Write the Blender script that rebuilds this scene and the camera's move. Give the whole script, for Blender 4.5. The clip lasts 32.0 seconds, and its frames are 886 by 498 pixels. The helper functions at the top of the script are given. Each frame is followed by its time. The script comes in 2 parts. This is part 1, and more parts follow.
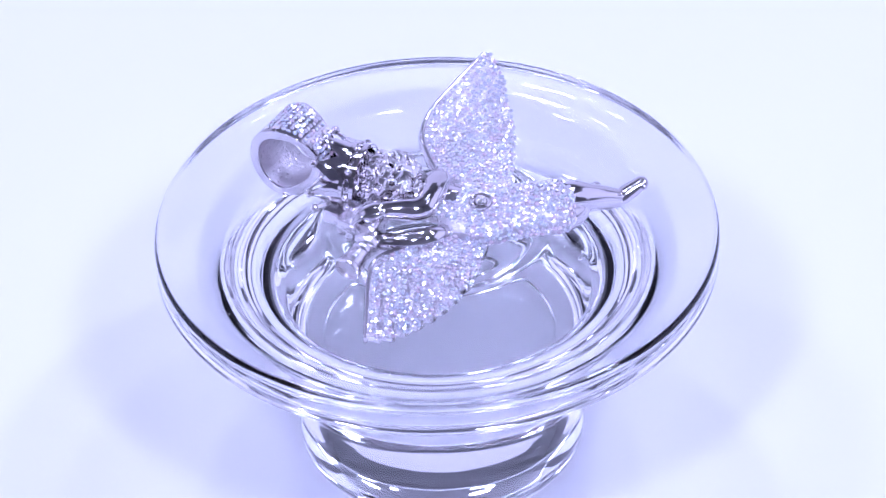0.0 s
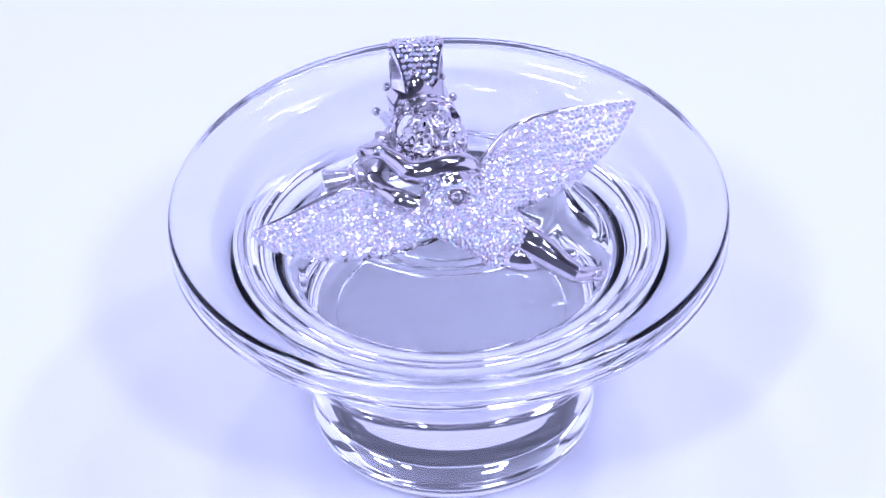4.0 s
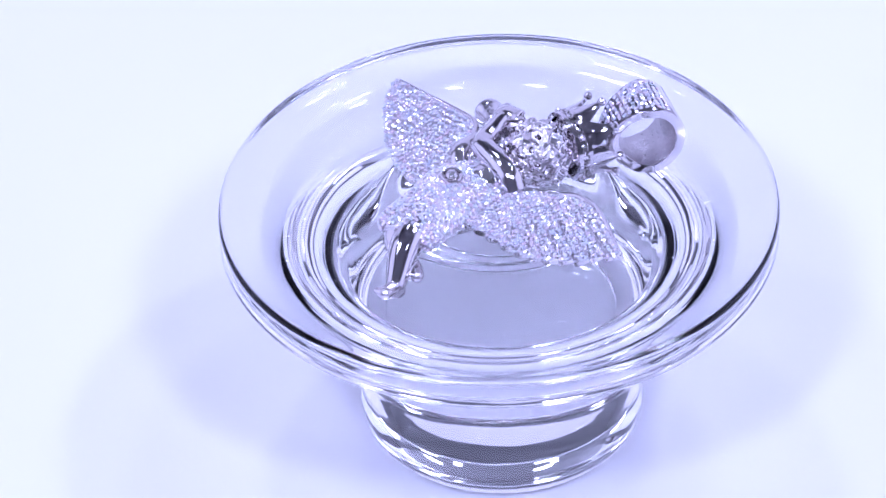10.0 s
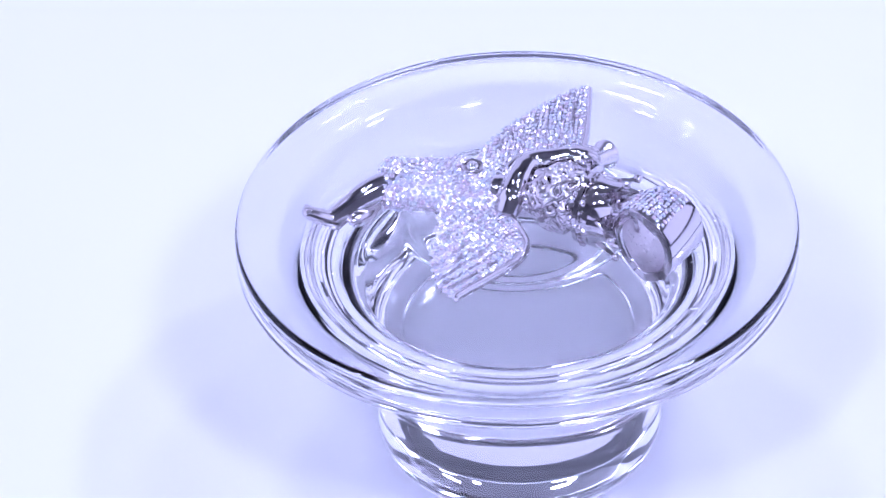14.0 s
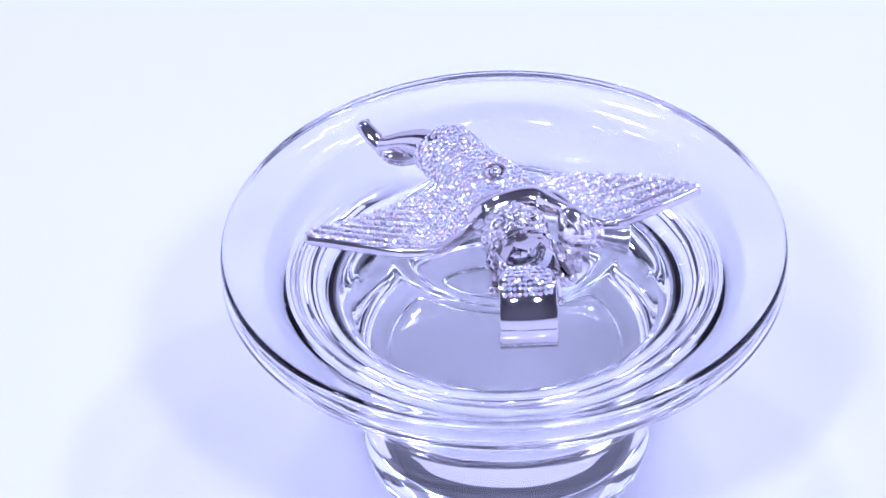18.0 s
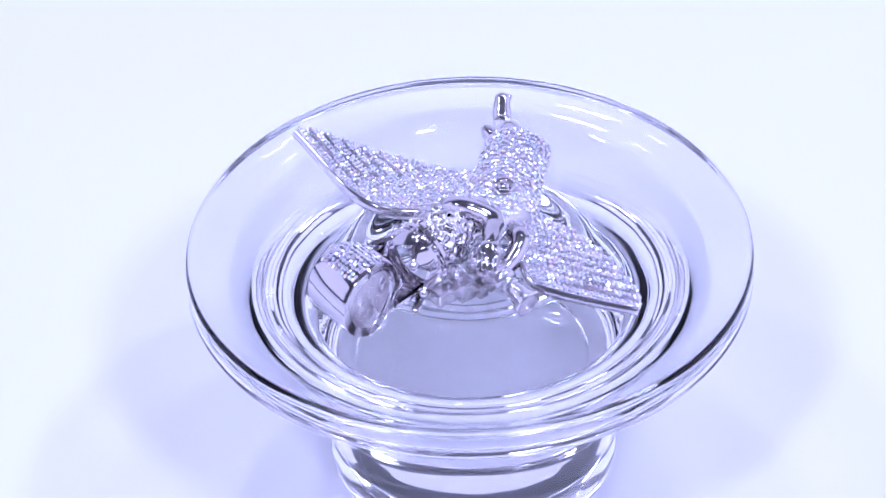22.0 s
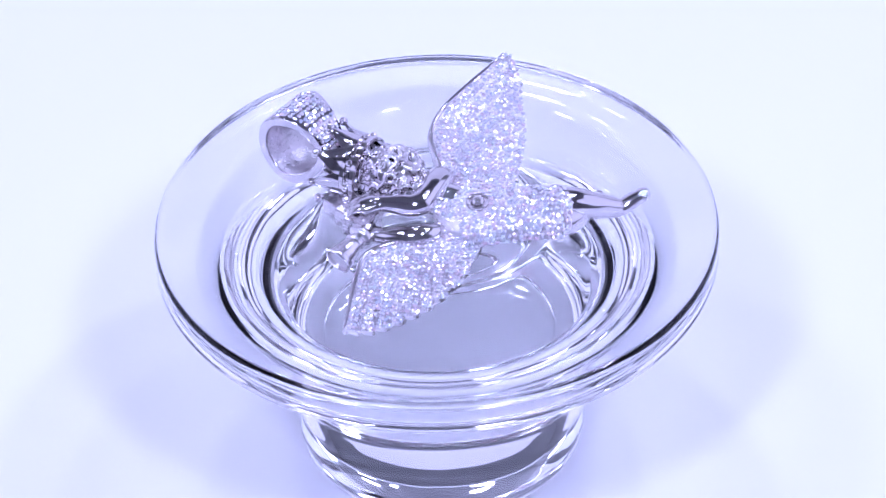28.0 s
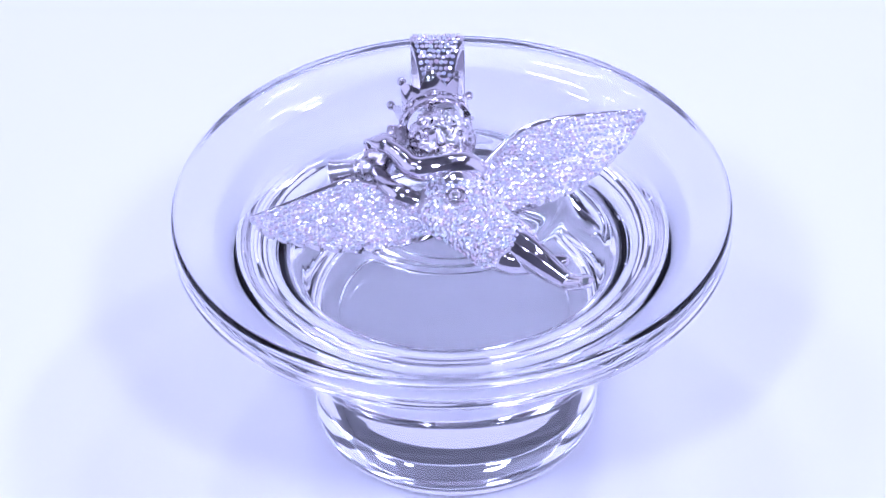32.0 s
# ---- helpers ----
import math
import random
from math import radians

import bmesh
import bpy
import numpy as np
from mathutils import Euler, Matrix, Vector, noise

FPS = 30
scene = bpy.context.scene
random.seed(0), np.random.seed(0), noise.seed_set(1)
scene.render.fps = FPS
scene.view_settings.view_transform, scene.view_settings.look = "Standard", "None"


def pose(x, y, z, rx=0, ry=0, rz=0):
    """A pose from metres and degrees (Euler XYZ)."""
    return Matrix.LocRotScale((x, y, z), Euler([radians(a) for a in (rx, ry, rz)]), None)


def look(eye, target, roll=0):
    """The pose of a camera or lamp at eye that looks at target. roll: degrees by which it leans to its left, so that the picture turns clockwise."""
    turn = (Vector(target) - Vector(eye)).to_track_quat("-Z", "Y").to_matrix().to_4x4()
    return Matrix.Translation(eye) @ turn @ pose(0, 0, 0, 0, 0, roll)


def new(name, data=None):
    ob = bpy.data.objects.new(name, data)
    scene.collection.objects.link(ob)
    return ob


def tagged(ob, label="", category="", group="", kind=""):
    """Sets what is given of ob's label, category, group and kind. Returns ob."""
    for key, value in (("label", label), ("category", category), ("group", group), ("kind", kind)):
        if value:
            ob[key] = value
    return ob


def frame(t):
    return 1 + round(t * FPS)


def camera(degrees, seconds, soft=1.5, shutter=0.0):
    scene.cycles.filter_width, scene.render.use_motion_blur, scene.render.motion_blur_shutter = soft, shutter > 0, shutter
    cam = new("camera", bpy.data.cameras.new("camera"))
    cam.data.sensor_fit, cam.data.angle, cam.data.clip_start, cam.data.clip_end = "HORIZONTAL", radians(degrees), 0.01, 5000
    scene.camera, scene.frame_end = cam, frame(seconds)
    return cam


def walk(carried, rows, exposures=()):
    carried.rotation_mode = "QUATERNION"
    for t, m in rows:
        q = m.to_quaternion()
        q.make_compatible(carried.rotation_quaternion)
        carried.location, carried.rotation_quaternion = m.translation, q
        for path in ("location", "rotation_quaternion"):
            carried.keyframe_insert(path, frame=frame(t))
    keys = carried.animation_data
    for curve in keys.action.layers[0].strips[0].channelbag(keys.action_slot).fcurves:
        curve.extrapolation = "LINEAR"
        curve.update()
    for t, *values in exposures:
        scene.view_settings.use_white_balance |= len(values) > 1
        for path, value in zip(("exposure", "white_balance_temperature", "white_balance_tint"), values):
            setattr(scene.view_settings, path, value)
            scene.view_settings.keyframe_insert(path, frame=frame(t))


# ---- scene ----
# A silver pendant lies on a clear glass pedestal dish that turns slowly on a white studio table.
cam = camera(10.99, 32.0)
EYE = pose(-0.0049, -0.5089, 0.4545, 50.485, 0, 0) @ pose(0, 0, 0, 0, 0, -1.633)
walk(cam, [(0.0, EYE), (32.0, EYE)])

PERIOD = 27.535         # seconds for one turn of the table, clockwise from above
RIM = 39.5              # height of the dish's widest ring above the table, mm
DISH_AT = (-0.0057, -0.0006)

# ---- world and lamps ----
world = bpy.data.worlds.new("studio_world")
scene.world = world
world.use_nodes = True
world.node_tree.nodes["Background"].inputs[0].default_value = (0.30, 0.33, 0.42, 1)
world.node_tree.nodes["Background"].inputs[1].default_value = 0.006


DIM = 1 / 24             # lamps dimmed, the exposure opened to suit


def lamp(name, at, target, watts, size, tint):
    data = bpy.data.lights.new(name, "AREA")
    data.shape, data.size, data.energy, data.color = "DISK", size, watts * DIM, tint
    ob = new(name, data)
    ob.matrix_world = look(at, target)
    return ob


AIM = (0, 0, 0.03)
LED = (0.51, 0.555, 1.0)
SOFT = (0.535, 0.550, 1.0)
# ring of small bare lamps round the dark opening above
for az, dist, high, watts in ((32, 0.36, 0.50, 0.08), (68, 0.38, 0.58, 0.08), (112, 0.36, 0.56, 0.08), (158, 0.40, 0.52, 0.08), (205, 0.34, 0.60, 0.14),
                              (252, 0.30, 0.64, 0.08), (294, 0.30, 0.64, 0.08), (335, 0.34, 0.60, 0.08)):
    lamp("led_lamp", (dist * math.cos(radians(az)), dist * math.sin(radians(az)), high), AIM, watts, 0.026, LED)
# broad panels; the two near the camera are added to brighten the dish's centre
for az, dist, high, watts, size in ((48, 0.40, 0.80, 1.3, 0.08), (110, 0.40, 0.80, 1.3, 0.08), (170, 0.42, 0.80, 1.3, 0.08), (245, 0.60, 0.76, 4.2, 0.13), (295, 0.60, 0.76, 4.2, 0.13)):
    lamp("lamp_fill_panel", (dist * math.cos(radians(az)), dist * math.sin(radians(az)), high), AIM, watts, size, LED)
lamp("key_lamp", (0.375, 0.085, 0.68), AIM, 1.7, 0.07, LED)
# light tent: lit cloth on three sides, dark above and behind the camera
for name, at_, watts, wide, high in (("softbox_back", (0.0, 0.95, 0.41), 5.0, 2.2, 0.74), ("softbox_east", (0.98, 0.05, 0.50), 4.6, 1.3, 0.85), ("softbox_west", (-0.98, 0.0, 0.50), 4.6, 1.3, 0.85)):
    cloth = lamp(name, at_, (0, 0, 0.35), watts, wide, SOFT)
    cloth.data.shape, cloth.data.size_y = "RECTANGLE", high
scene.view_settings.exposure = 4.67


# ---- materials ----
def material(name):
    m = bpy.data.materials.new(name)
    m.use_nodes = True
    return m, m.node_tree, m.node_tree.nodes["Principled BSDF"]


def link(nt, a, b):
    nt.links.new(a, b)


def noise_bump(nt, bsdf, scale, strength, distance, detail=3.0):
    tc = nt.nodes.new("ShaderNodeTexCoord")
    n = nt.nodes.new("ShaderNodeTexNoise")
    n.inputs["Scale"].default_value, n.inputs["Detail"].default_value = scale, detail
    b = nt.nodes.new("ShaderNodeBump")
    b.inputs["Strength"].default_value, b.inputs["Distance"].default_value = strength, distance
    link(nt, tc.outputs["Object"], n.inputs["Vector"])
    link(nt, n.outputs["Fac"], b.inputs["Height"])
    link(nt, b.outputs["Normal"], bsdf.inputs["Normal"])
    return n


def make_silver(name, rough, bump, scale=900.0, tint=(0.68, 0.645, 0.665)):
    m, nt, b = material(name)
    b.inputs["Base Color"].default_value = (*tint, 1)
    b.inputs["Metallic"].default_value = 1.0
    n = noise_bump(nt, b, scale, bump, 0.0002)
    r = nt.nodes.new("ShaderNodeMapRange")
    r.inputs["To Min"].default_value, r.inputs["To Max"].default_value = rough * 0.6, rough * 1.5
    link(nt, n.outputs["Fac"], r.inputs["Value"])
    link(nt, r.outputs["Result"], b.inputs["Roughness"])
    return m


SILVER = make_silver("polished_silver", 0.06, 0.05)
# same silver, tint lightened and rougher, so the shaded blocks and tube look lit
LIT_SILVER = make_silver("lit_silver", 0.17, 0.35, 1600.0, (0.78, 0.75, 0.77))
SATIN = make_silver("satin_silver", 0.30, 0.9, 2200.0)

GEM, nt, b = material("clear_stone")
b.inputs["Roughness"].default_value = 0.03
b.inputs["IOR"].default_value = 2.15
b.inputs["Metallic"].default_value = 0.62
info, geo = nt.nodes.new("ShaderNodeObjectInfo"), nt.nodes.new("ShaderNodeNewGeometry")
add = nt.nodes.new("ShaderNodeMath")
add.operation = "ADD"
# pastel tint per stone stands in for the coloured glints of split light
fire_hue = nt.nodes.new("ShaderNodeValToRGB")
fire_hue.color_ramp.elements[0].color, fire_hue.color_ramp.elements[1].color = (0.96, 0.90, 0.95, 1), (0.98, 0.92, 0.96, 1)
for at_, col in ((0.3, (0.80, 0.86, 1.0, 1)), (0.4, (0.95, 0.91, 0.96, 1)), (0.6, (1.0, 0.80, 0.88, 1)), (0.7, (0.96, 0.91, 0.96, 1)), (0.9, (0.86, 0.96, 0.95, 1))):
    fire_hue.color_ramp.elements.new(at_).color = col
link(nt, info.outputs["Random"], add.inputs[0])
link(nt, geo.outputs["Random Per Island"], add.inputs[1])
fract = nt.nodes.new("ShaderNodeMath")
fract.operation = "FRACT"
link(nt, add.outputs[0], fract.inputs[0])
link(nt, fract.outputs[0], fire_hue.inputs["Fac"])
link(nt, fire_hue.outputs["Color"], b.inputs["Base Color"])

GLASS, nt, b = material("clear_glass")
b.inputs["Base Color"].default_value = (0.99, 0.993, 1.0, 1)
b.inputs["Roughness"].default_value = 0.0
b.inputs["IOR"].default_value = 1.50
b.inputs["Transmission Weight"].default_value = 1.0

TABLE, nt, b = material("white_board")
b.inputs["Base Color"].default_value = (0.81, 0.81, 0.82, 1)
b.inputs["Roughness"].default_value = 0.55
noise_bump(nt, b, 700.0, 0.04, 0.0003)

LINT, nt, b = material("white_lint")
b.inputs["Base Color"].default_value = (0.85, 0.85, 0.87, 1)
b.inputs["Roughness"].default_value = 0.8

WALLS, nt, b = material("grey_studio_wall")
b.inputs["Base Color"].default_value = (0.42, 0.42, 0.43, 1)
b.inputs["Roughness"].default_value = 0.9
noise_bump(nt, b, 30.0, 0.2, 0.004)


# ---- mesh helpers ----
def mesh_from(name, verts, faces, mat, smooth=True):
    me = bpy.data.meshes.new(name)
    me.from_pydata([tuple(v) for v in verts], [], faces)
    me.materials.append(mat)
    if smooth:
        me.polygons.foreach_set("use_smooth", [True] * len(me.polygons))
        me.update()
        me.set_sharp_from_angle(angle=radians(44))
    me.update()
    return me


def under(ob, parent):
    ob.parent = parent
    return ob


def part(name, verts, faces, mat, parent, label="", smooth=True):
    ob = under(new(name, mesh_from(name, verts, faces, mat, smooth)), parent)
    if label:
        tagged(ob, label)
    return ob


def lathe(profile, seg, closed=False):
    """Rings of a profile of (radius, height) turned about z; ends at radius 0 become poles."""
    verts, faces, rings = [], [], []
    for r, z in profile:
        if r < 1e-7:
            rings.append([len(verts)])
            verts.append((0, 0, z))
        else:
            rings.append(list(range(len(verts), len(verts) + seg)))
            verts += [(r * math.cos(2 * math.pi * i / seg), r * math.sin(2 * math.pi * i / seg), z) for i in range(seg)]
    pairs = list(zip(rings, rings[1:] + ([rings[0]] if closed else [])))
    for a, c in pairs if closed else pairs[:len(rings) - 1]:
        for i in range(seg):
            j = (i + 1) % seg
            if len(a) == 1 and len(c) == 1:
                continue
            if len(a) == 1:
                faces.append((a[0], c[i], c[j]))
            elif len(c) == 1:
                faces.append((a[i], c[0], a[j]))
            else:
                faces.append((a[i], c[i], c[j], a[j]))
    return verts, faces


def spline(pts, n):
    """Catmull-Rom through rows of any width, n samples."""
    P = np.array(pts, float)
    P = np.vstack([2 * P[0] - P[1], P, 2 * P[-1] - P[-2]])
    out = []
    m = len(P) - 3
    for k in range(n):
        u = k / (n - 1) * m
        i = min(int(u), m - 1)
        t = u - i
        a, b_, c, d = P[i], P[i + 1], P[i + 2], P[i + 3]
        out.append(0.5 * (2 * b_ + (c - a) * t + (2 * a - 5 * b_ + 4 * c - d) * t * t + (3 * b_ - a - 3 * c + d) * t ** 3))
    return np.array(out)


class Shape:
    """Gathers vertices and faces of one mesh, in millimetres."""

    def __init__(self):
        self.v, self.f = [], []

    def add(self, verts, faces):
        k = len(self.v)
        self.v += [tuple(p) for p in verts]
        self.f += [tuple(i + k for i in f) for f in faces]

    def tube(self, rows, seg=16, n=None, flat=1.0):
        """A round-ended limb through rows of (x, y, z, radius)."""
        S = spline(rows, n or 8 * len(rows))
        pos, rad = S[:, :3], np.maximum(S[:, 3], 0.05)
        tang = np.gradient(pos, axis=0)
        verts, faces = [], []
        d0, d1 = tang[0] / np.linalg.norm(tang[0]), tang[-1] / np.linalg.norm(tang[-1])
        caps0 = [(pos[0] - d0 * rad[0] * math.cos(a), rad[0] * math.sin(a), d0) for a in (0.35, 0.8, 1.2)]
        caps1 = [(pos[-1] + d1 * rad[-1] * math.cos(a), rad[-1] * math.sin(a), d1) for a in (1.2, 0.8, 0.35)]
        body = [(pos[i], rad[i], tang[i] / np.linalg.norm(tang[i])) for i in range(len(pos))]
        rings = caps0 + body + caps1
        ref = np.array([0.0, 0.0, 1.0])
        for c, r, t in rings:
            a = np.cross(ref, t)
            if np.linalg.norm(a) < 1e-3:
                a = np.cross((0, 1, 0), t)
            a = a / np.linalg.norm(a)
            b_ = np.cross(t, a)
            for i in range(seg):
                w = 2 * math.pi * i / seg
                verts.append(c + r * (math.cos(w) * a + flat * math.sin(w) * b_))
        for k in range(len(rings) - 1):
            for i in range(seg):
                j = (i + 1) % seg
                faces.append((k * seg + i, k * seg + j, (k + 1) * seg + j, (k + 1) * seg + i))
        faces.append(tuple(range(seg))[::-1])
        m = (len(rings) - 1) * seg
        faces.append(tuple(m + i for i in range(seg)))
        self.add(verts, faces)

    def ball(self, c, r, seg=12, rows=8, scale=(1, 1, 1)):
        verts, faces = lathe([(r * math.sin(math.pi * k / rows) if 0 < k < rows else 0, -r * math.cos(math.pi * k / rows)) for k in range(rows + 1)], seg)
        self.add([(c[0] + x * scale[0], c[1] + y * scale[1], c[2] + z * scale[2]) for x, y, z in verts], faces)

    def block(self, m, size, bevel=0.2):
        bm = bmesh.new()
        bmesh.ops.create_cube(bm, size=1, matrix=Matrix.Diagonal((*size, 1)))
        bmesh.ops.bevel(bm, geom=bm.edges[:], offset=bevel, segments=2, affect="EDGES")
        bm.verts.index_update()
        self.add([m @ v.co for v in bm.verts], [[v.index for v in f.verts] for f in bm.faces])
        bm.free()

    def turned(self, m, profile, seg=24, closed=False):
        verts, faces = lathe(profile, seg, closed)
        self.add([m @ Vector(p) for p in verts], faces)

    def out(self, name, mat, parent, origin=(0, 0, 0), label="", smooth=True):
        o = np.array(origin)
        return part(name, (np.array(self.v) - o) * 0.001, self.f, mat, parent, label, smooth)


# ---- setting: white sweep table and dark room ----
def sweep():
    bm = bmesh.new()
    bmesh.ops.create_cube(bm, size=1, matrix=pose(0, 0.1, -0.01) @ Matrix.Diagonal((2.0, 1.8, 0.02, 1)))
    bmesh.ops.bevel(bm, geom=bm.edges[:], offset=0.003, segments=2, affect="EDGES")
    me = bpy.data.meshes.new("tabletop")
    bm.to_mesh(me)
    bm.free()
    me.materials.append(TABLE)
    return tagged(new("tabletop", me), "smooth matt white tabletop without any marks", "table", kind="structure")


sweep()


def room():
    for name, m, size in (("wall_north", pose(0, 1.55, 0.7), (3.1, 0.1, 3.0)), ("wall_south", pose(0, -1.55, 0.7), (3.1, 0.1, 3.0)),
                          ("wall_east", pose(1.6, 0, 0.7), (0.1, 3.0, 3.0)), ("wall_west", pose(-1.6, 0, 0.7), (0.1, 3.0, 3.0)),
                          ("ceiling", pose(0, 0, 2.25), (3.3, 3.2, 0.1)), ("floor", pose(0, 0, -0.07), (3.3, 3.2, 0.1))):
        bm = bmesh.new()
        bmesh.ops.create_cube(bm, size=1, matrix=m @ Matrix.Diagonal((*size, 1)))
        me = bpy.data.meshes.new(name)
        bm.to_mesh(me)
        bm.free()
        me.materials.append(WALLS)
        tagged(new(name, me), "plain grey painted studio surface", "wall", kind="structure")


room()


# ---- the glass dish ----
def glass_dish():
    outer = [(0, 41.3), (6, 41.3), (11, 41.3), (13.6, 41.28), (14.6, 41.15), (15.3, 40.85), (15.9, 40.45), (16.5, 40.12), (17.2, 39.95), (18.4, 39.9), (20, 39.9), (24, 39.9), (32, 39.9), (36, 39.9), (38.6, 39.88), (39.3, 39.8), (39.8, 39.6), (40.12, 39.25), (40.25, 38.8), (40.3, 38.0), (40.3, 37.0), (40.3, 36.0), (40.26, 35.5), (40.0, 35.12),
             (39.3, 34.95), (37, 34.7), (34, 34.2), (31.1, 33.0), (28.4, 31.1), (26.1, 28.6), (24.2, 25.4), (22.9, 21.8), (21.9, 17.6), (21.2, 12.6), (20.9, 8.2), (20.9, 5.0), (20.9, 3.4), (20.6, 2.0), (19.9, 0.9), (18.8, 0.25), (17.6, 0.0)]
    inner = [(16.9, 0.12), (16.3, 0.34), (15.2, 0.42), (12, 0.44), (8, 0.45), (4, 0.46), (0, 0.46)]
    fine = [tuple(p) for p in spline(outer, 230)] + [tuple(p) for p in spline(inner, 60)]
    fine = [(max(r, 0) if 0 < k < len(fine) - 1 else 0, max(z, 0.02)) for k, (r, z) in enumerate(fine)]
    holder = new("glass_dish")
    holder.matrix_world = pose(DISH_AT[0], DISH_AT[1], 0)
    verts, faces = lathe([(r * 0.001, z * 0.001) for r, z in fine], 192)
    # pressed glass: faint waves in the flared side, none on the polished top
    wavy = []
    for x, y, z in verts:
        r = math.hypot(x, y)
        if 0.018 < r < 0.038 and 0.004 < z < 0.0352:
            f = min(1.0, (0.038 - r) / 0.003, (z - 0.004) / 0.006)
            d = f * (0.000017 * noise.noise((3.1, 0.5, (z - r) * 800)) + 0.000012 * noise.noise((7.7, 1.5, (z - r) * 1900)))
            k = 1 + d * 0.7 / r + f * (0.0018 * noise.noise((x * 95, y * 95, z * 60)) + 0.0007 * noise.noise((x * 260 + 9, y * 260, z * 300)))
            x, y, z = x * k, y * k, z - d * 0.7
        wavy.append((x, y, z))
    verts = wavy
    part("body", verts, faces, GLASS, holder)
    return tagged(holder, "clear thick glass pedestal dish with a rounded rim", "glass dish")


DISH = glass_dish()


# ---- the pendant ----
ORIGIN = np.array([-3.0, -1.0, 41.0])
PENDANT = new("pendant")
PENDANT.matrix_world = pose(*(ORIGIN * 0.001))
tagged(PENDANT, "silver winged pendant paved with clear stones, lying on glass", "pendant")


def up(rows):
    """Heights given from the rim's ring to heights above the table."""
    return [(r[0], r[1], r[2] + RIM, *r[3:]) for r in rows]


# torso as a tapered body of oval sections: x, y, z, half width, half height
TORSO = up([(-5.5, -2.2, 3.6, 4.0, 2.4), (-3, -2.5, 3.6, 5.4, 2.9), (1, -3.0, 3.7, 5.9, 3.1), (5, -3.1, 4.0, 5.0, 3.2), (9, -2.9, 4.3, 4.8, 3.2),
            (11.8, -2.8, 4.5, 4.7, 3.2), (13.0, -2.8, 4.6, 4.2, 2.9), (13.8, -2.8, 4.6, 2.8, 2.0)])


AXIS = Vector((-0.92, 0.39, 0.0)).normalized()       # from the head towards the bail
HEAD = Vector((-12.1, 2.0, RIM + 6.0))
FACE = Vector((0.60, -0.42, 0.68)).normalized()


def limb(s, rows, n=None, seg=20, flat=1.0):
    s.tube(up(rows), seg, n or 10 * len(rows), flat)


def figure():
    s = Shape()
    S = spline(TORSO, 40)
    seg = 28
    verts = [(x, y + w * math.cos(2 * math.pi * i / seg), z + h * math.sin(2 * math.pi * i / seg) * (1 if i <= seg // 2 else 0.5)) for x, y, z, w, h in S for i in range(seg)]
    faces = [(k * seg + i, (k + 1) * seg + i, (k + 1) * seg + (i + 1) % seg, k * seg + (i + 1) % seg) for k in range(39) for i in range(seg)]
    faces += [tuple(range(seg)), tuple(39 * seg + i for i in range(seg))[::-1]]
    s.add(verts, faces)
    # upper arm with its round shoulder, bent elbow, forearm and the palm over the block
    limb(s, [(-4.6, 3.0, 4.8, 1.9), (-5.3, 1.6, 6.1, 2.1), (-5.9, -0.6, 6.8, 1.95), (-6.6, -3.0, 7.0, 1.85), (-7.3, -4.6, 6.9, 1.85)])
    limb(s, [(-7.3, -4.6, 6.9, 1.85), (-8.6, -5.3, 6.9, 1.75), (-10.4, -5.5, 7.2, 1.55), (-12.0, -5.8, 7.5, 1.3), (-13.2, -6.0, 7.6, 1.2)])
    limb(s, [(-12.9, -6.0, 7.7, 1.25), (-14.0, -6.1, 7.7, 1.75), (-15.0, -6.3, 7.5, 1.75)], flat=0.6)
    for k in range(4):
        y = -7.6 + 0.82 * k
        s.tube(up([(-14.6, y + 0.15, 7.75, 0.40), (-15.8, y, 7.7, 0.40), (-16.7, y - 0.1, 7.3, 0.38), (-17.3, y - 0.15, 6.6, 0.34)]), seg=10)
    s.tube(up([(-13.8, -4.9, 7.6, 0.45), (-14.8, -4.2, 7.5, 0.42), (-15.6, -4.1, 7.2, 0.36)]), seg=10)
    # lower arm, bent in a half circle round to the block's foot
    limb(s, [(-4.2, -6.0, 3.4, 1.3), (-5.4, -7.4, 3.8, 1.55), (-6.8, -8.4, 4.2, 1.65), (-8.6, -8.8, 4.1, 1.55), (-10.8, -8.6, 3.8, 1.4), (-13.0, -8.0, 3.5, 1.25), (-14.4, -7.6, 3.4, 1.3)])
    # chest, neck and head
    limb(s, [(-3.5, -1.2, 4.2, 3.0), (-6.5, -0.4, 4.2, 2.7), (-9.5, 1.0, 5.0, 2.6)])
    s.ball(HEAD, 4.3, 28, 18)
    cheek = FACE.cross(AXIS).normalized()
    brow = cheek.cross(FACE)
    brow = brow if brow.dot(AXIS) > 0 else -brow
    s.ball(HEAD + FACE * 2.2, 2.55, 22, 14)
    s.tube([(*(HEAD + FACE * 4.45 + brow * 0.9), 0.40), (*(HEAD + FACE * 4.85), 0.5), (*(HEAD + FACE * 4.8 - brow * 0.45), 0.62)], seg=10)
    for k in (-1, 1):
        s.ball(HEAD + FACE * 3.5 + cheek * 1.5 * k - brow * 0.7, 1.15, 14, 10)
        s.tube([(*(HEAD + FACE * 4.3 + brow * 1.2 + cheek * 0.4 * k), 0.36), (*(HEAD + FACE * 3.9 + brow * 1.3 + cheek * 1.7 * k), 0.36)], seg=8)
    s.ball(HEAD + FACE * 3.4 - brow * 1.9, 0.95, 14, 10)
    # hair: wavy locks that run from the crown's band towards the face and nape
    rnd = random.Random(4)
    side = AXIS.cross(Vector((0, 0, 1))).normalized()
    top = side.cross(AXIS)
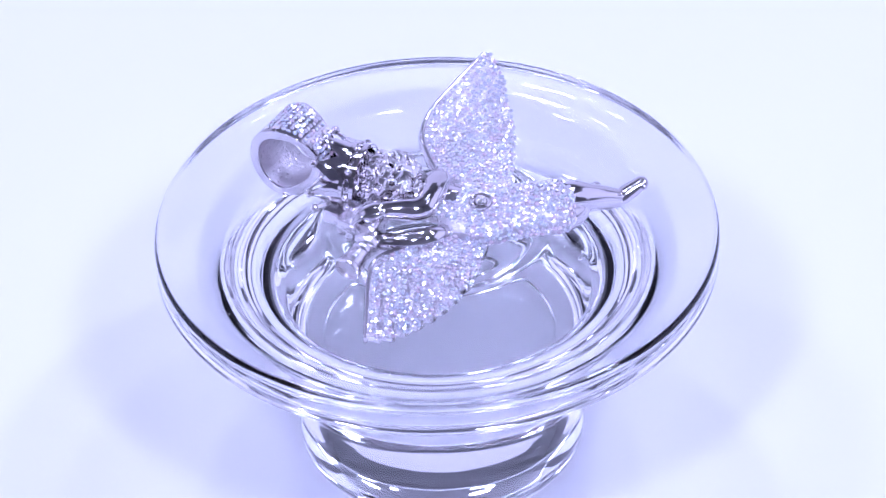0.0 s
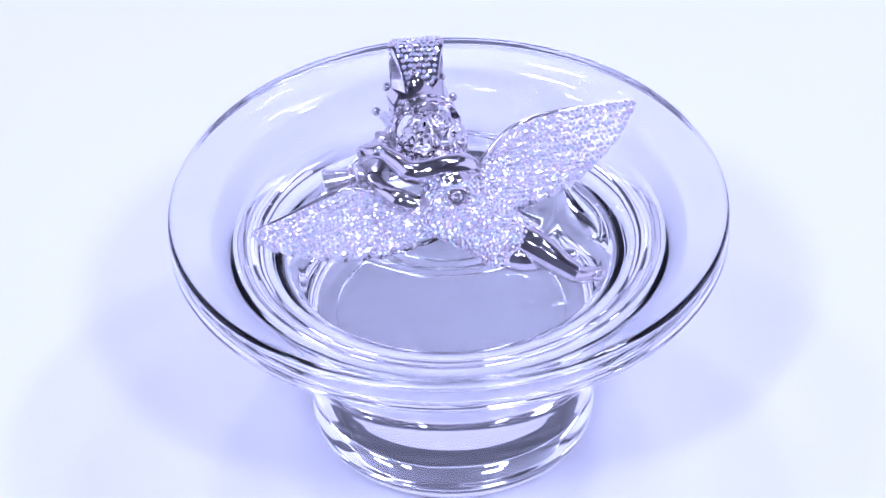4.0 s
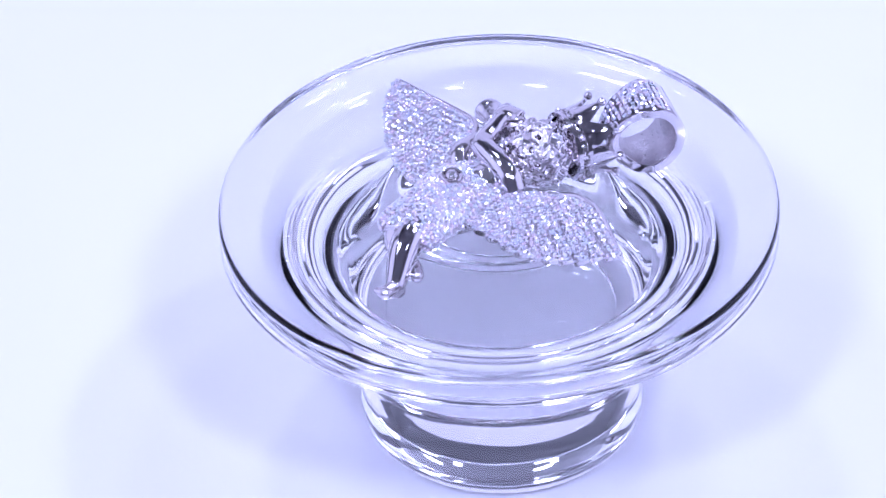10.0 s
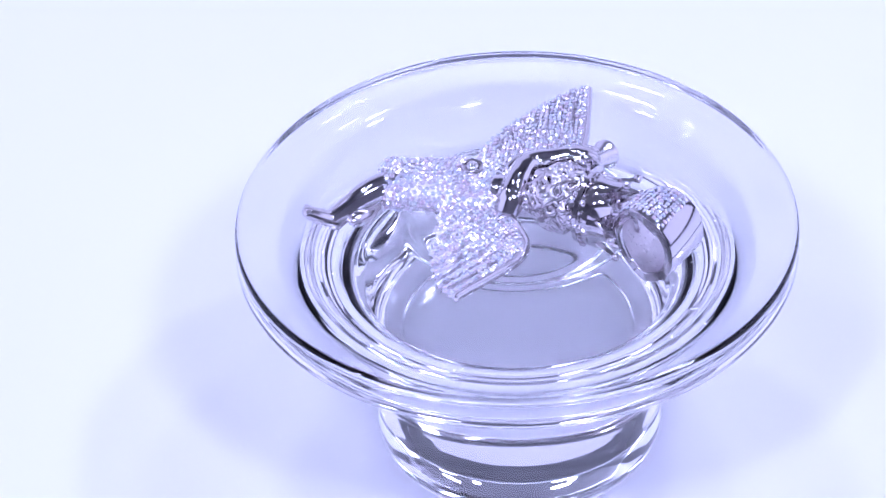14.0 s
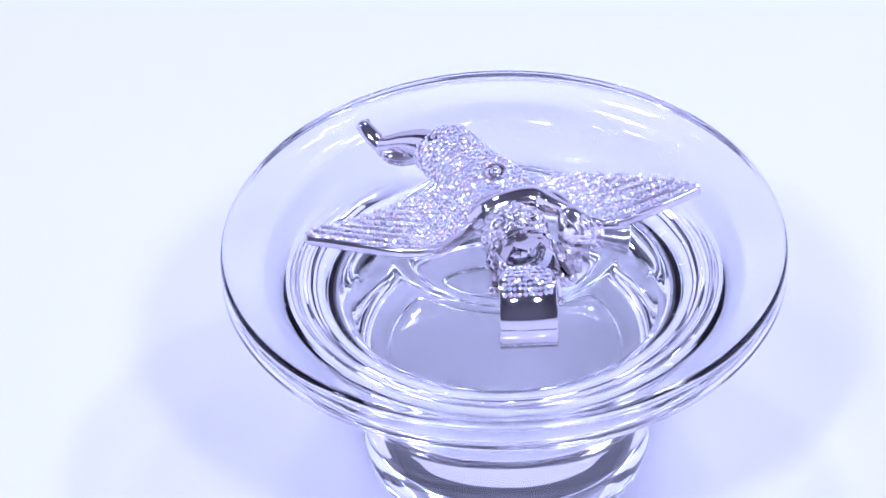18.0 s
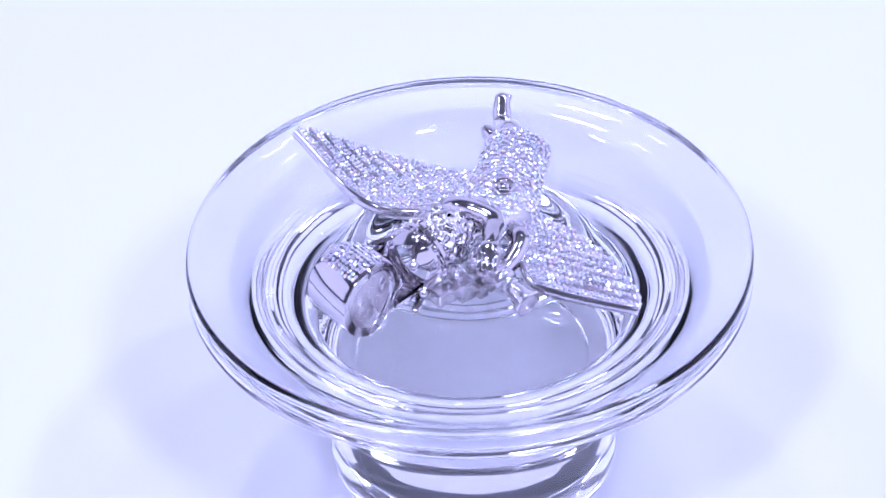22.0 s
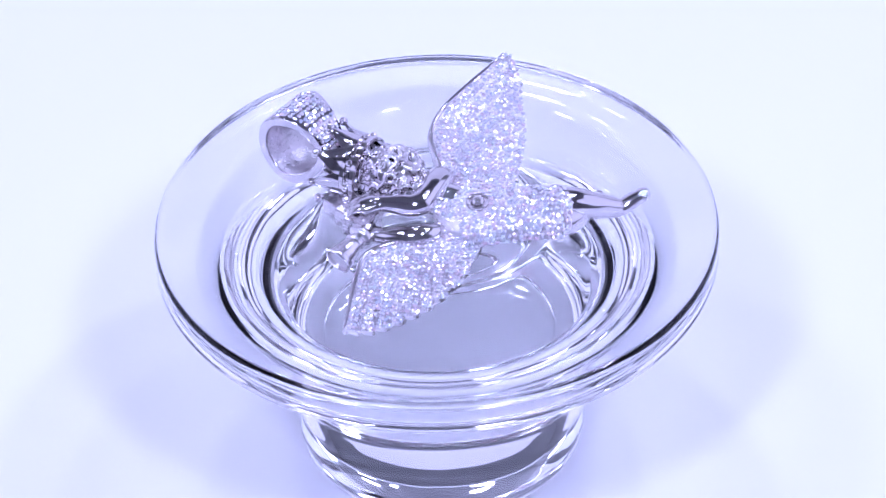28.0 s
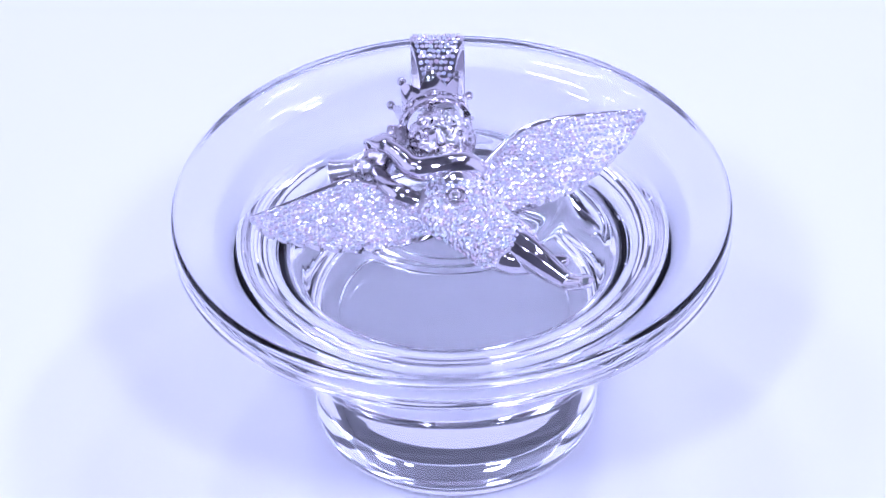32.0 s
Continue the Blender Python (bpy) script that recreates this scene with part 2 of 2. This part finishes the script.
    for k in range(30):
        az = 2 * math.pi * k / 30
        ph, rows = rnd.uniform(0, 6.28), []
        for i in range(15):
            th = radians(42 + 7.4 * i)
            w = az + (0.17 * math.sin(ph + 1.15 * i)) / max(0.5, math.sin(th))
            n_ = AXIS * math.cos(th) + (side * math.cos(w) + top * math.sin(w)) * math.sin(th)
            if n_.dot(FACE) > 0.80:
                break
            p = HEAD + n_ * (4.45 + 0.22 * math.sin(ph * 2 + 1.7 * i))
            rows.append((*p, 0.40 + 0.08 * math.sin(ph + i)))
        if len(rows) > 4:
            # the end rolls up into a curl
            e1 = (Vector(rows[-1][:3]) - Vector(rows[-2][:3])).normalized()
            n_ = (Vector(rows[-1][:3]) - HEAD).normalized()
            e2 = n_.cross(e1) * rnd.choice((-1, 1))
            p = Vector(rows[-1][:3])
            rows += [(*(p + e1 * 0.7 * math.sin(a) + e2 * 0.7 * (1 - math.cos(a)) + n_ * 0.10 * a), 0.36) for a in (0.8, 1.7, 2.6, 3.5, 4.4)]
            s.tube(rows, seg=8, n=3 * len(rows))
    # the raised leg with its foot pointing away, the other tucked under it
    limb(s, [(10.0, -1.9, 5.0, 2.5), (12.3, -1.4, 5.2, 2.45), (14.4, -0.8, 4.8, 2.3), (16.6, 0.1, 3.9, 2.05), (18.6, 1.1, 2.9, 1.70), (20.0, 1.8, 2.3, 1.40)], n=60)
    limb(s, [(19.6, 1.7, 1.9, 1.35), (20.8, 2.1, 2.3, 1.4), (22.2, 2.6, 3.1, 1.35), (23.5, 2.9, 3.9, 1.2)], n=30, flat=0.8)
    s.ball((19.9, 2.2, RIM + 1.6), 1.1, 16, 12)
    for k in range(5):
        s.ball((24.2 - 0.12 * abs(k - 1), 1.95 + 0.46 * k, RIM + 4.2), 0.46 - 0.03 * k, 10, 8)
    limb(s, [(9.6, -4.6, 4.1, 2.1), (12.0, -4.1, 3.9, 2.2), (13.8, -2.8, 3.4, 1.9), (15.0, -0.4, 2.9, 1.5), (15.8, 1.7, 2.6, 1.25), (16.8, 3.0, 2.8, 1.1)], n=50)
    s.ball((17.2, 3.5, RIM + 3.0), 0.85, 14, 10)
    ob = s.out("figure", SILVER, PENDANT, ORIGIN, "polished silver figure with bent arms and legs")
    rm = ob.modifiers.new("fuse", "REMESH")
    rm.mode, rm.voxel_size, rm.use_smooth_shade = "VOXEL", 0.00012, True
    sm = ob.modifiers.new("soften", "SMOOTH")
    sm.factor, sm.iterations = 0.5, 6
    return ob


figure()


def frame_at(p, z_dir):
    """A pose in millimetres at p with z along z_dir and x as level as can be."""
    q = Vector(z_dir).normalized()
    x = Vector((-q.y, q.x, 0)).normalized()
    y = q.cross(x)
    m = Matrix((x, y, q)).transposed().to_4x4()
    m.translation = p
    return m


def crown():
    base = frame_at((-15.5, 3.4, RIM + 5.8), AXIS)
    s = Shape()
    s.turned(base, [(4.6, 0), (5.15, 0.1), (5.15, 0.7), (4.85, 0.8), (4.85, 1.6), (5.15, 1.7), (5.15, 2.3), (4.8, 2.4), (4.5, 2.0), (4.4, 0.2)], 40, True)
    band = s.out("crown", SILVER, PENDANT, ORIGIN, "silver crown with ball-tipped points")
    # points of the crown: curved petals that lean outwards, each with a ball at the tip and one at its foot
    n = 8
    for k in range(n):
        a0 = 2 * math.pi * k / n
        rows, cols = 10, 8
        verts = []
        for side in (0, 0.7):
            for i in range(rows + 1):
                h = i / rows
                half = math.pi / n * (1.02 if h < 0.25 else 0.10 + 0.92 * ((1 - h) / 0.75) ** 1.15)
                for j in range(cols + 1):
                    w = a0 + half * (2 * j / cols - 1)
                    bulge = 0.25 * math.cos(math.pi / 2 * (2 * j / cols - 1)) * (1 - h)
                    r = 4.95 + 0.9 * h * h - side * (1 - 0.3 * h) + (bulge if side == 0 else 0)
                    verts.append(base @ Vector((r * math.cos(w), r * math.sin(w), 2.2 + 4.0 * h)))
        c = cols + 1
        o = (rows + 1) * c
        faces = []
        for i in range(rows):
            for j in range(cols):
                q = (i * c + j, i * c + j + 1, (i + 1) * c + j + 1, (i + 1) * c + j)
                faces.append(q)
                faces.append(tuple(o + t for t in q[::-1]))
        for i in range(rows):
            faces.append((i * c, (i + 1) * c, o + (i + 1) * c, o + i * c))
            faces.append((i * c + cols, o + i * c + cols, o + (i + 1) * c + cols, (i + 1) * c + cols))
        for j in range(cols):
            faces.append((j, o + j, o + j + 1, j + 1))
            faces.append((rows * c + j, rows * c + j + 1, o + rows * c + j + 1, o + rows * c + j))
        p = Shape()
        p.add(verts, faces)
        p.out("crown_point", SILVER, band, ORIGIN)
        for rad, at_z, size, name in ((5.75, 6.35, 0.66, "tip_ball"), (5.05, 1.2, 0.55, "band_ball")):
            q = Shape()
            q.ball(base @ Vector((rad * math.cos(a0), rad * math.sin(a0), at_z)), size, 14, 10)
            q.out(name, SILVER, band, ORIGIN)
        # scroll in relief on the band between the balls
        q = Shape()
        w0 = a0 + math.pi / n
        q.tube([(*(base @ Vector((5.0 * math.cos(w0 + 0.16 * math.cos(t)), 5.0 * math.sin(w0 + 0.16 * math.cos(t)), 1.2 + 0.5 * math.sin(t) * (1 - t / 9)))), 0.16)
                for t in (0, 0.9, 1.8, 2.7, 3.6, 4.5, 5.4)], seg=6, n=16)
        q.out("scroll", SILVER, band, ORIGIN)
    return band


crown()

BAIL_AT = np.array([-25.6, 9.9, RIM + 6.35])
BAIL_U = np.array([-0.836, 0.549, 0.0])
BAIL_V = np.array([0.549, 0.836, 0.0])


def bail_ring(a):
    """Centre line of the drop-shaped loop at the angle a, and its half width."""
    c, z = math.cos(a), math.sin(a)
    along = 5.3 * c if c > 0 else 5.8 * c
    high = 5.75 * z * (1 if c > 0 else 1 - 0.12 * c * c)
    width = 3.95 if c > 0.1 else 3.95 - 1.6 * (0.1 - c) / 1.1
    return BAIL_AT + BAIL_U * along + np.array([0, 0, high]), width


def bail():
    s = Shape()
    n = 72
    prof = [(-1, 0.12), (-0.96, 0.0), (0.96, 0.0), (1, 0.12), (1, 1.38), (0.96, 1.5), (-0.96, 1.5), (-1, 1.38)]
    verts = []
    for k in range(n):
        a = 2 * math.pi * k / n
        p, w = bail_ring(a)
        q, _ = bail_ring(a + 0.02)
        t = (q - p) / np.linalg.norm(q - p)
        inward = np.cross(BAIL_V, t)
        inward = inward if np.dot(inward, BAIL_AT - p) > 0 else -inward
        for x, d in prof:
            verts.append(p + BAIL_V * x * w + inward * d)
    c = len(prof)
    faces = [(k * c + i, k * c + (i + 1) % c, ((k + 1) % n) * c + (i + 1) % c, ((k + 1) % n) * c + i) for k in range(n) for i in range(c)]
    s.add(verts, faces)
    ob = s.out("bail", SILVER, PENDANT, ORIGIN, "polished silver loop, its upper side paved with stones")
    ob.data.materials.append(SATIN)
    for k, f in enumerate(ob.data.polygons):
        f.material_index = 1 if k % c == 5 else 0
    return ob


BAIL = bail()


def joining_ring():
    s = Shape()
    m = frame_at(Vector((-21.4, 6.0, RIM + 4.8)), BAIL_V)
    s.turned(m, [(1.75 + 0.5 * math.cos(a), 0.5 * math.sin(a)) for a in [math.pi * k / 5 for k in range(10)]], 28, True)
    return s.out("joining_ring", SILVER, PENDANT, ORIGIN)


joining_ring()

# leading and trailing edges of the two wings, root first
WING_A = (up([(-4.7, 3.6, 4.8), (-6.8, 9.0, 5.6), (-7.5, 12.6, 6.3), (-6.2, 16.8, 7.2), (-2.9, 21.4, 8.3), (0.1, 25.1, 9.1), (2.0, 27.6, 9.6)]),
          up([(5.0, 1.0, 4.6), (4.9, 6.0, 4.4), (5.4, 12.6, 4.7), (5.0, 17.2, 5.6), (4.2, 22.7, 7.6), (3.0, 25.6, 9.0), (2.3, 27.4, 9.5)]))
WING_B = (up([(-5.5, -7.0, 4.4), (-10.5, -9.6, 3.9), (-14.4, -12.0, 3.5), (-15.4, -16.0, 3.2), (-15.7, -22.0, 3.0), (-15.9, -28.0, 3.0)]),
          up([(2.4, -4.6, 4.4), (1.3, -8.2, 3.1), (-0.1, -12.0, 2.2), (-1.6, -15.5, 1.9), (-4.7, -20.1, 1.8), (-8.2, -23.6, 1.9), (-12.4, -26.8, 2.3), (-15.7, -27.9, 2.9)]))
FEATHER = 2.0           # width of a feather, mm


class WingForm:
    """A wing's upper side between its two edges, with feathers as low steps along the outer leading edge."""

    def __init__(self, rows, bend):
        self.n = 161
        self.lead, self.trail = spline(rows[0], self.n), spline(rows[1], self.n)
        self.foot = self.lead[int(bend * (self.n - 1))][:2]
        run = self.lead[-1][:2] - self.foot
        self.reach = np.linalg.norm(run)
        self.run = run / self.reach
        self.side = np.array([-self.run[1], self.run[0]])
        if np.dot(self.trail[self.n // 2][:2] - self.foot, self.side) < 0:
            self.side = -self.side

    def feather(self, p):
        """Place across a feather, 0 to 1, and how strongly the feathers stand out there."""
        q = np.array(p[:2]) - self.foot
        across, along = float(q @ self.side), float(q @ self.run)
        bent = across + 0.012 * across * max(0.0, self.reach - along)
        return (bent / FEATHER + 0.05) % 1.0, min(1.0, max(0.0, (along + 3.0 + 0.25 * across) / 7.0))

    def at(self, i, w):
        a, c = self.lead[i], self.trail[i]
        p = a + (c - a) * w
        width = np.linalg.norm(c - a)
        p = p + np.array([0, 0, 0.09 * width * w * (1 - w)])
        f, much = self.feather(p)
        fade = min(1.0, 5 * w)
        p[2] += fade * much * 0.62 * (0.5 - f) - fade * much * 0.22 * math.exp(-((f - 0.5 if f < 0.5 else 1 - f) / 0.07) ** 2) * (f > 0.5)
        if w > 0.9:
            p = p + (c - a) / max(width, 0.5) * 0.55 * (0.35 + much * 0.65) * math.sqrt(max(0.0, 1 - (2 * f - 1) ** 2)) * (w - 0.9) / 0.1
        return p


def wing(name, rows, bend):
    form = WingForm(rows, bend)
    s = Shape()
    nu, nw = form.n - 1, 40
    top = [form.at(i, j / nw) for i in range(nu + 1) for j in range(nw + 1)]
    thick = [(1.7 - 0.5 * i / nu) * (1 - 0.42 * j / nw) for i in range(nu + 1) for j in range(nw + 1)]
    low = [p - np.array([0, 0, t]) for p, t in zip(top, thick)]
    c, o = nw + 1, len(top)
    faces = []
    for i in range(nu):
        for j in range(nw):
            q = (i * c + j, i * c + j + 1, (i + 1) * c + j + 1, (i + 1) * c + j)
            faces += [q, tuple(o + t for t in q[::-1])]
        faces += [(i * c, (i + 1) * c, o + (i + 1) * c, o + i * c), (i * c + nw, o + i * c + nw, o + (i + 1) * c + nw, (i + 1) * c + nw)]
    for j in range(nw):
        faces += [(j, o + j, o + j + 1, j + 1), (nu * c + j, nu * c + j + 1, o + nu * c + j + 1, o + nu * c + j)]
    s.add(top + low, faces)
    ob = s.out(name, SILVER, PENDANT, ORIGIN, "feathered silver wing paved with clear stones")
    ob.data.materials.append(SATIN)
    for i in range(nu):
        for j in range(nw):
            ob.data.polygons[i * (2 * nw + 2) + 2 * j].material_index = 1
    e = Shape()
    e.tube([(*(form.lead[k] + np.array([0, 0, -0.55])), 0.56 - 0.16 * k / nu) for k in range(2, nu + 1, 6)], seg=16, n=80, flat=1.75)
    e.out("leading_edge", SILVER, ob, ORIGIN, "smooth polished silver edge")
    return ob, form


WINGS = [wing("wing", WING_A, 0.45), wing("wing", WING_B, 0.42)]


def navel_stud():
    s = Shape()
    s.turned(pose(0.6, -3.9, RIM + 6.35), [(1.7, 0), (1.7, 0.7), (1.55, 0.9), (1.35, 0.8), (1.2, 0.3)], 28)
    s.ball((0.6, -3.9, RIM + 6.75), 1.05, 20, 12)
    return s.out("stud", SILVER, PENDANT, ORIGIN, "round polished silver bead")


navel_stud()


def held_tube():
    s = Shape()
    a, c = Vector((-15.6, -8.6, RIM + 3.6)), Vector((-18.5, -12.9, RIM + 2.5))
    m = frame_at(a, c - a)
    box = Shape()
    box.block(pose(-15.3, -6.1, RIM + 5.6) @ pose(0, 0, 0, 8, 0, -32.0), (4.2, 5.0, 2.6), 0.55)
    box.block(pose(-15.1, -6.4, RIM + 3.6) @ pose(0, 0, 0, 0, 0, -32.0), (3.2, 3.8, 2.6), 0.3)
    box.out("grip_block", LIT_SILVER, PENDANT, ORIGIN)
    rear = Shape()
    for x, y, z, turn, size in ((-19.9, -1.2, 3.0, -36.0, (3.4, 2.3, 2.2)), (-18.2, -3.6, 3.2, -36.0, (2.6, 2.4, 3.0)), (-17.4, -5.6, 3.0, -36.0, (1.6, 2.2, 2.2)), (-17.2, -2.2, 4.6, -36.0, (2.2, 2.6, 1.5))):
        rear.block(pose(x, y, RIM + z) @ pose(0, 0, 0, 0, 0, turn), size, 0.22)
    rear.ball((-18.3, -2.6, RIM + 5.4), 0.55, 14, 10)
    rear.out("rear_block", LIT_SILVER, PENDANT, ORIGIN)
    s.turned(m, [(0, -1.2), (1.5, -1.1), (1.9, -0.5), (1.95, 0.2), (1.75, 0.6), (1.3, 0.8), (1.3, 1.0), (1.55, 1.2), (1.55, 1.5), (1.35, 1.7), (1.5, 2.4), (1.7, 3.4),
                 (1.95, 4.5), (2.15, 4.9), (2.15, 5.2), (2.0, 5.35), (1.75, 5.3), (1.65, 4.7), (0, 4.5)], 36)
    disc = Shape()
    disc.turned(m, [(0, 4.95), (0.9, 4.9), (1.66, 4.75), (1.66, 4.55), (0, 4.55)], 28)
    disc.out("end_disc", SATIN, PENDANT, ORIGIN, "frosted disc set in the tube's end")
    return s.out("held_tube", LIT_SILVER, PENDANT, ORIGIN, "short silver tube with a flared end")


held_tube()


# ---- clear stones, set in rows with small silver beads between them ----
def stone_mesh():
    """A small brilliant: flat table, star and kite facets, pointed below."""
    verts = [(0, 0, 0.36)]
    verts += [(0.50 * math.cos(a), 0.50 * math.sin(a), 0.36) for a in [math.pi * k / 4 for k in range(8)]]
    verts += [(0.78 * math.cos(a), 0.78 * math.sin(a), 0.22) for a in [math.pi * (k + 0.5) / 4 for k in range(8)]]
    verts += [(math.cos(a), math.sin(a), 0.0) for a in [math.pi * k / 4 for k in range(8)]] + [(0, 0, -0.6)]
    faces = []
    for k in range(8):
        j = (k + 1) % 8
        faces += [(0, 1 + k, 1 + j), (1 + k, 9 + k, 1 + j), (1 + j, 9 + k, 9 + j), (9 + k, 17 + j, 9 + j), (9 + k, 17 + k, 17 + j), (17 + k, 25, 17 + j)]
    return verts, faces


STONE_V, STONE_F = stone_mesh()
STONE_ME = mesh_from("stone", [(x * 0.001, y * 0.001, z * 0.001) for x, y, z in STONE_V], STONE_F, GEM, False)


def stone_pose(p, n, r):
    m = frame_at(Vector(p), n) if abs(Vector(n).normalized().z) < 0.999 else Matrix.Translation(p)
    return m @ pose(0, 0, 0, random.gauss(0, 8), random.gauss(0, 8), random.uniform(0, 90)) @ Matrix.Diagonal((r, r, r, 1))


def set_stones(spots, parent, singles):
    """spots: (point, normal, radius) in millimetres; the first ones are objects, the rest one mesh."""
    rest = Shape()
    for k, (p, n, r) in enumerate(spots):
        m = stone_pose(Vector(p) - Vector(ORIGIN), n, r)
        if k < singles:
            ob = under(new("stone", STONE_ME), parent)
            m.translation = m.translation * 0.001
            ob.matrix_local = m
        else:
            rest.add([m @ Vector(v) for v in STONE_V], STONE_F)
    if rest.v:
        tagged(rest.out("stone_paving", GEM, parent, smooth=False), "clear brilliant stones", kind="stuff")


def set_beads(spots, parent):
    s = Shape()
    for p, r in spots:
        s.ball(Vector(p) - Vector(ORIGIN), r, 6, 4)
    tagged(s.out("bead_setting", SILVER, parent), "tiny silver setting beads", kind="stuff")


STEP = 0.71             # from stone to stone along a row, mm
ROW = FEATHER / 3


def wing_stones(ob, form, singles):
    """Stones in close rows, three to a feather, on the wing's upper side only."""
    ws = np.linspace(0, 1, 61)
    grid = np.array([[form.at(i, w) for w in ws] for i in range(form.n)])
    flat = grid.reshape(-1, 3)
    axes = np.array([form.run, form.side]).T
    local = flat[:, :2] @ axes
    lo, hi = local.min(0), local.max(0)
    base = form.foot @ axes
    lo[1] = base[1] - ROW * (int((base[1] - lo[1]) / ROW) + 0.35)
    spots, beads = [], []
    for j in range(int((hi[1] - lo[1]) / ROW) + 2):
        for i in range(int((hi[0] - lo[0]) / STEP) + 2):
            a = lo[0] + (i + (0.5 if j % 2 else 0)) * STEP + random.uniform(-0.12, 0.12)
            b_ = lo[1] + j * ROW + random.uniform(-0.09, 0.09)
            for da, db, bead in ((0, 0, False), (random.uniform(0.2, 0.6) * STEP, random.uniform(0.3, 0.6) * ROW, True)):
                d = np.hypot(local[:, 0] - a - da, local[:, 1] - b_ - db)
                k = int(d.argmin())
                u, w = k // 61, k % 61
                if d[k] > 0.24 or u < 1 or u > form.n - 3:
                    continue
                width = np.linalg.norm(grid[u, 60] - grid[u, 0])
                if w / 60 * width < 0.5:
                    continue
                w = min(max(w, 1), 59)
                n = np.cross(grid[u + 1, w] - grid[u - 1, w], grid[u, w + 1] - grid[u, w - 1])
                n = n / np.linalg.norm(n)
                n = n if n[2] > 0 else -n
                n = n * 0.6 + np.array([0, 0, 0.4])
                if bead:
                    beads.append((flat[k] + n * 0.17, random.uniform(0.08, 0.125)))
                else:
                    spots.append((flat[k] + n * 0.14, n, 0.335 * random.uniform(0.9, 1.08)))
    random.shuffle(spots)
    set_stones(spots, ob, singles)
    set_beads(beads, ob)


for wing_ob, form in WINGS:
    wing_stones(wing_ob, form, 150)


def torso_stones(singles):
    """A satin skin over the body, and stones packed close by chance over its upper side and rounded end."""
    S = spline(TORSO, 240)
    skin, seg = Shape(), 30
    rows = S[::4]
    skin.add([(x, y + (w + 0.06) * math.cos(a), z + (h + 0.06) * math.sin(a)) for x, y, z, w, h in rows for a in [-0.25 + (math.pi + 0.5) * i / seg for i in range(seg + 1)]],
             [(k * (seg + 1) + i, (k + 1) * (seg + 1) + i, (k + 1) * (seg + 1) + i + 1, k * (seg + 1) + i + 1) for k in range(len(rows) - 1) for i in range(seg)])
    shell = skin.out("torso", SATIN, PENDANT, ORIGIN, "rounded silver body paved with clear stones")
    spots, beads, taken = [], [], np.zeros((0, 3))
    for _ in range(15000):
        k = random.randrange(2, 237)
        x, y, z, w, h = S[k]
        a = random.uniform(-0.2, math.pi + 0.2)
        if x < -1.5 and a > 2.35:
            continue
        p = np.array([x, y + w * math.cos(a), z + h * math.sin(a)])
        if math.hypot(p[0] - 0.6, p[1] + 3.9) < 1.9 or (len(taken) and ((taken - p) ** 2).sum(1).min() < 0.575 ** 2):
            continue
        taken = np.vstack([taken, p])
        slope = (S[k + 1][3] - S[k - 1][3]) / max(1e-3, S[k + 1][0] - S[k - 1][0])
        nrm = np.array([-slope * 0.9 / w, math.cos(a) / w, math.sin(a) / h])
        nrm /= np.linalg.norm(nrm)
        spots.append((p + nrm * 0.16, nrm, 0.37 * random.uniform(0.9, 1.1)))
        if random.random() < 0.7:
            t = Vector(nrm).orthogonal().normalized()
            t.rotate(Matrix.Rotation(random.uniform(0, 6.28), 3, Vector(nrm)))
            beads.append((p + np.array(t) * 0.40 + nrm * 0.16, random.uniform(0.08, 0.13)))
    set_stones(spots, shell, singles)
    set_beads(beads, shell)


torso_stones(200)


def bail_stones():
    spots = []
    for i in range(14):
        a = radians(58 + i * 8.4)
        p, w = bail_ring(a)
        q, _ = bail_ring(a + 0.02)
        t = (q - p) / np.linalg.norm(q - p)
        n = np.cross(BAIL_V, t)
        n = n if n[2] > 0 else -n
        m = max(2, int((2 * w - 0.6) / STEP))
        for j in range(m):
            off = (j + 0.5) / m * 2 - 1
            spots.append((p + BAIL_V * (off * (w - 0.45) + random.uniform(-0.1, 0.1)) + t * random.uniform(-0.16, 0.16) + n * 0.08, n, 0.37 * random.uniform(0.88, 1.08)))
    set_stones(spots, BAIL, 110)


bail_stones()


def dust():
    s = Shape()
    rnd = random.Random(11)
    for k in range(70):
        a, r = rnd.uniform(0, 6.283), 36 * math.sqrt(rnd.random())
        z = 41.31 if r < 13 else 39.91
        if 13 <= r < 18:
            continue
        x, y, w, t = r * math.cos(a), r * math.sin(a), rnd.uniform(0.04, 0.10), rnd.uniform(0, 3.14)
        long = w * rnd.choice((1, 1, 1.5, 6))
        d, n = (math.cos(t) * long, math.sin(t) * long), (-math.sin(t) * w, math.cos(t) * w)
        base = [(x + i * d[0] + j * n[0], y + i * d[1] + j * n[1]) for i, j in ((-1, -1), (1, -1), (1, 1), (-1, 1))]
        s.add([(p[0], p[1], z + h) for h in (0, 0.05) for p in base], [(3, 2, 1, 0), (4, 5, 6, 7), (0, 1, 5, 4), (1, 2, 6, 5), (2, 3, 7, 6), (3, 0, 4, 7)])
    tagged(s.out("dust", LINT, DISH, smooth=False), "specks of white dust and lint", kind="stuff")


dust()


# ---- motions ----
def motions():
    rows = [(float(t), pose(0, 0, 0, 0, 0, -360.0 * t / PERIOD)) for t in range(33)]
    pendant0 = pose(*(ORIGIN * 0.001))
    walk(DISH, [(t, m @ pose(DISH_AT[0], DISH_AT[1], 0)) for t, m in rows])
    walk(PENDANT, [(t, m @ pendant0) for t, m in rows])


motions()
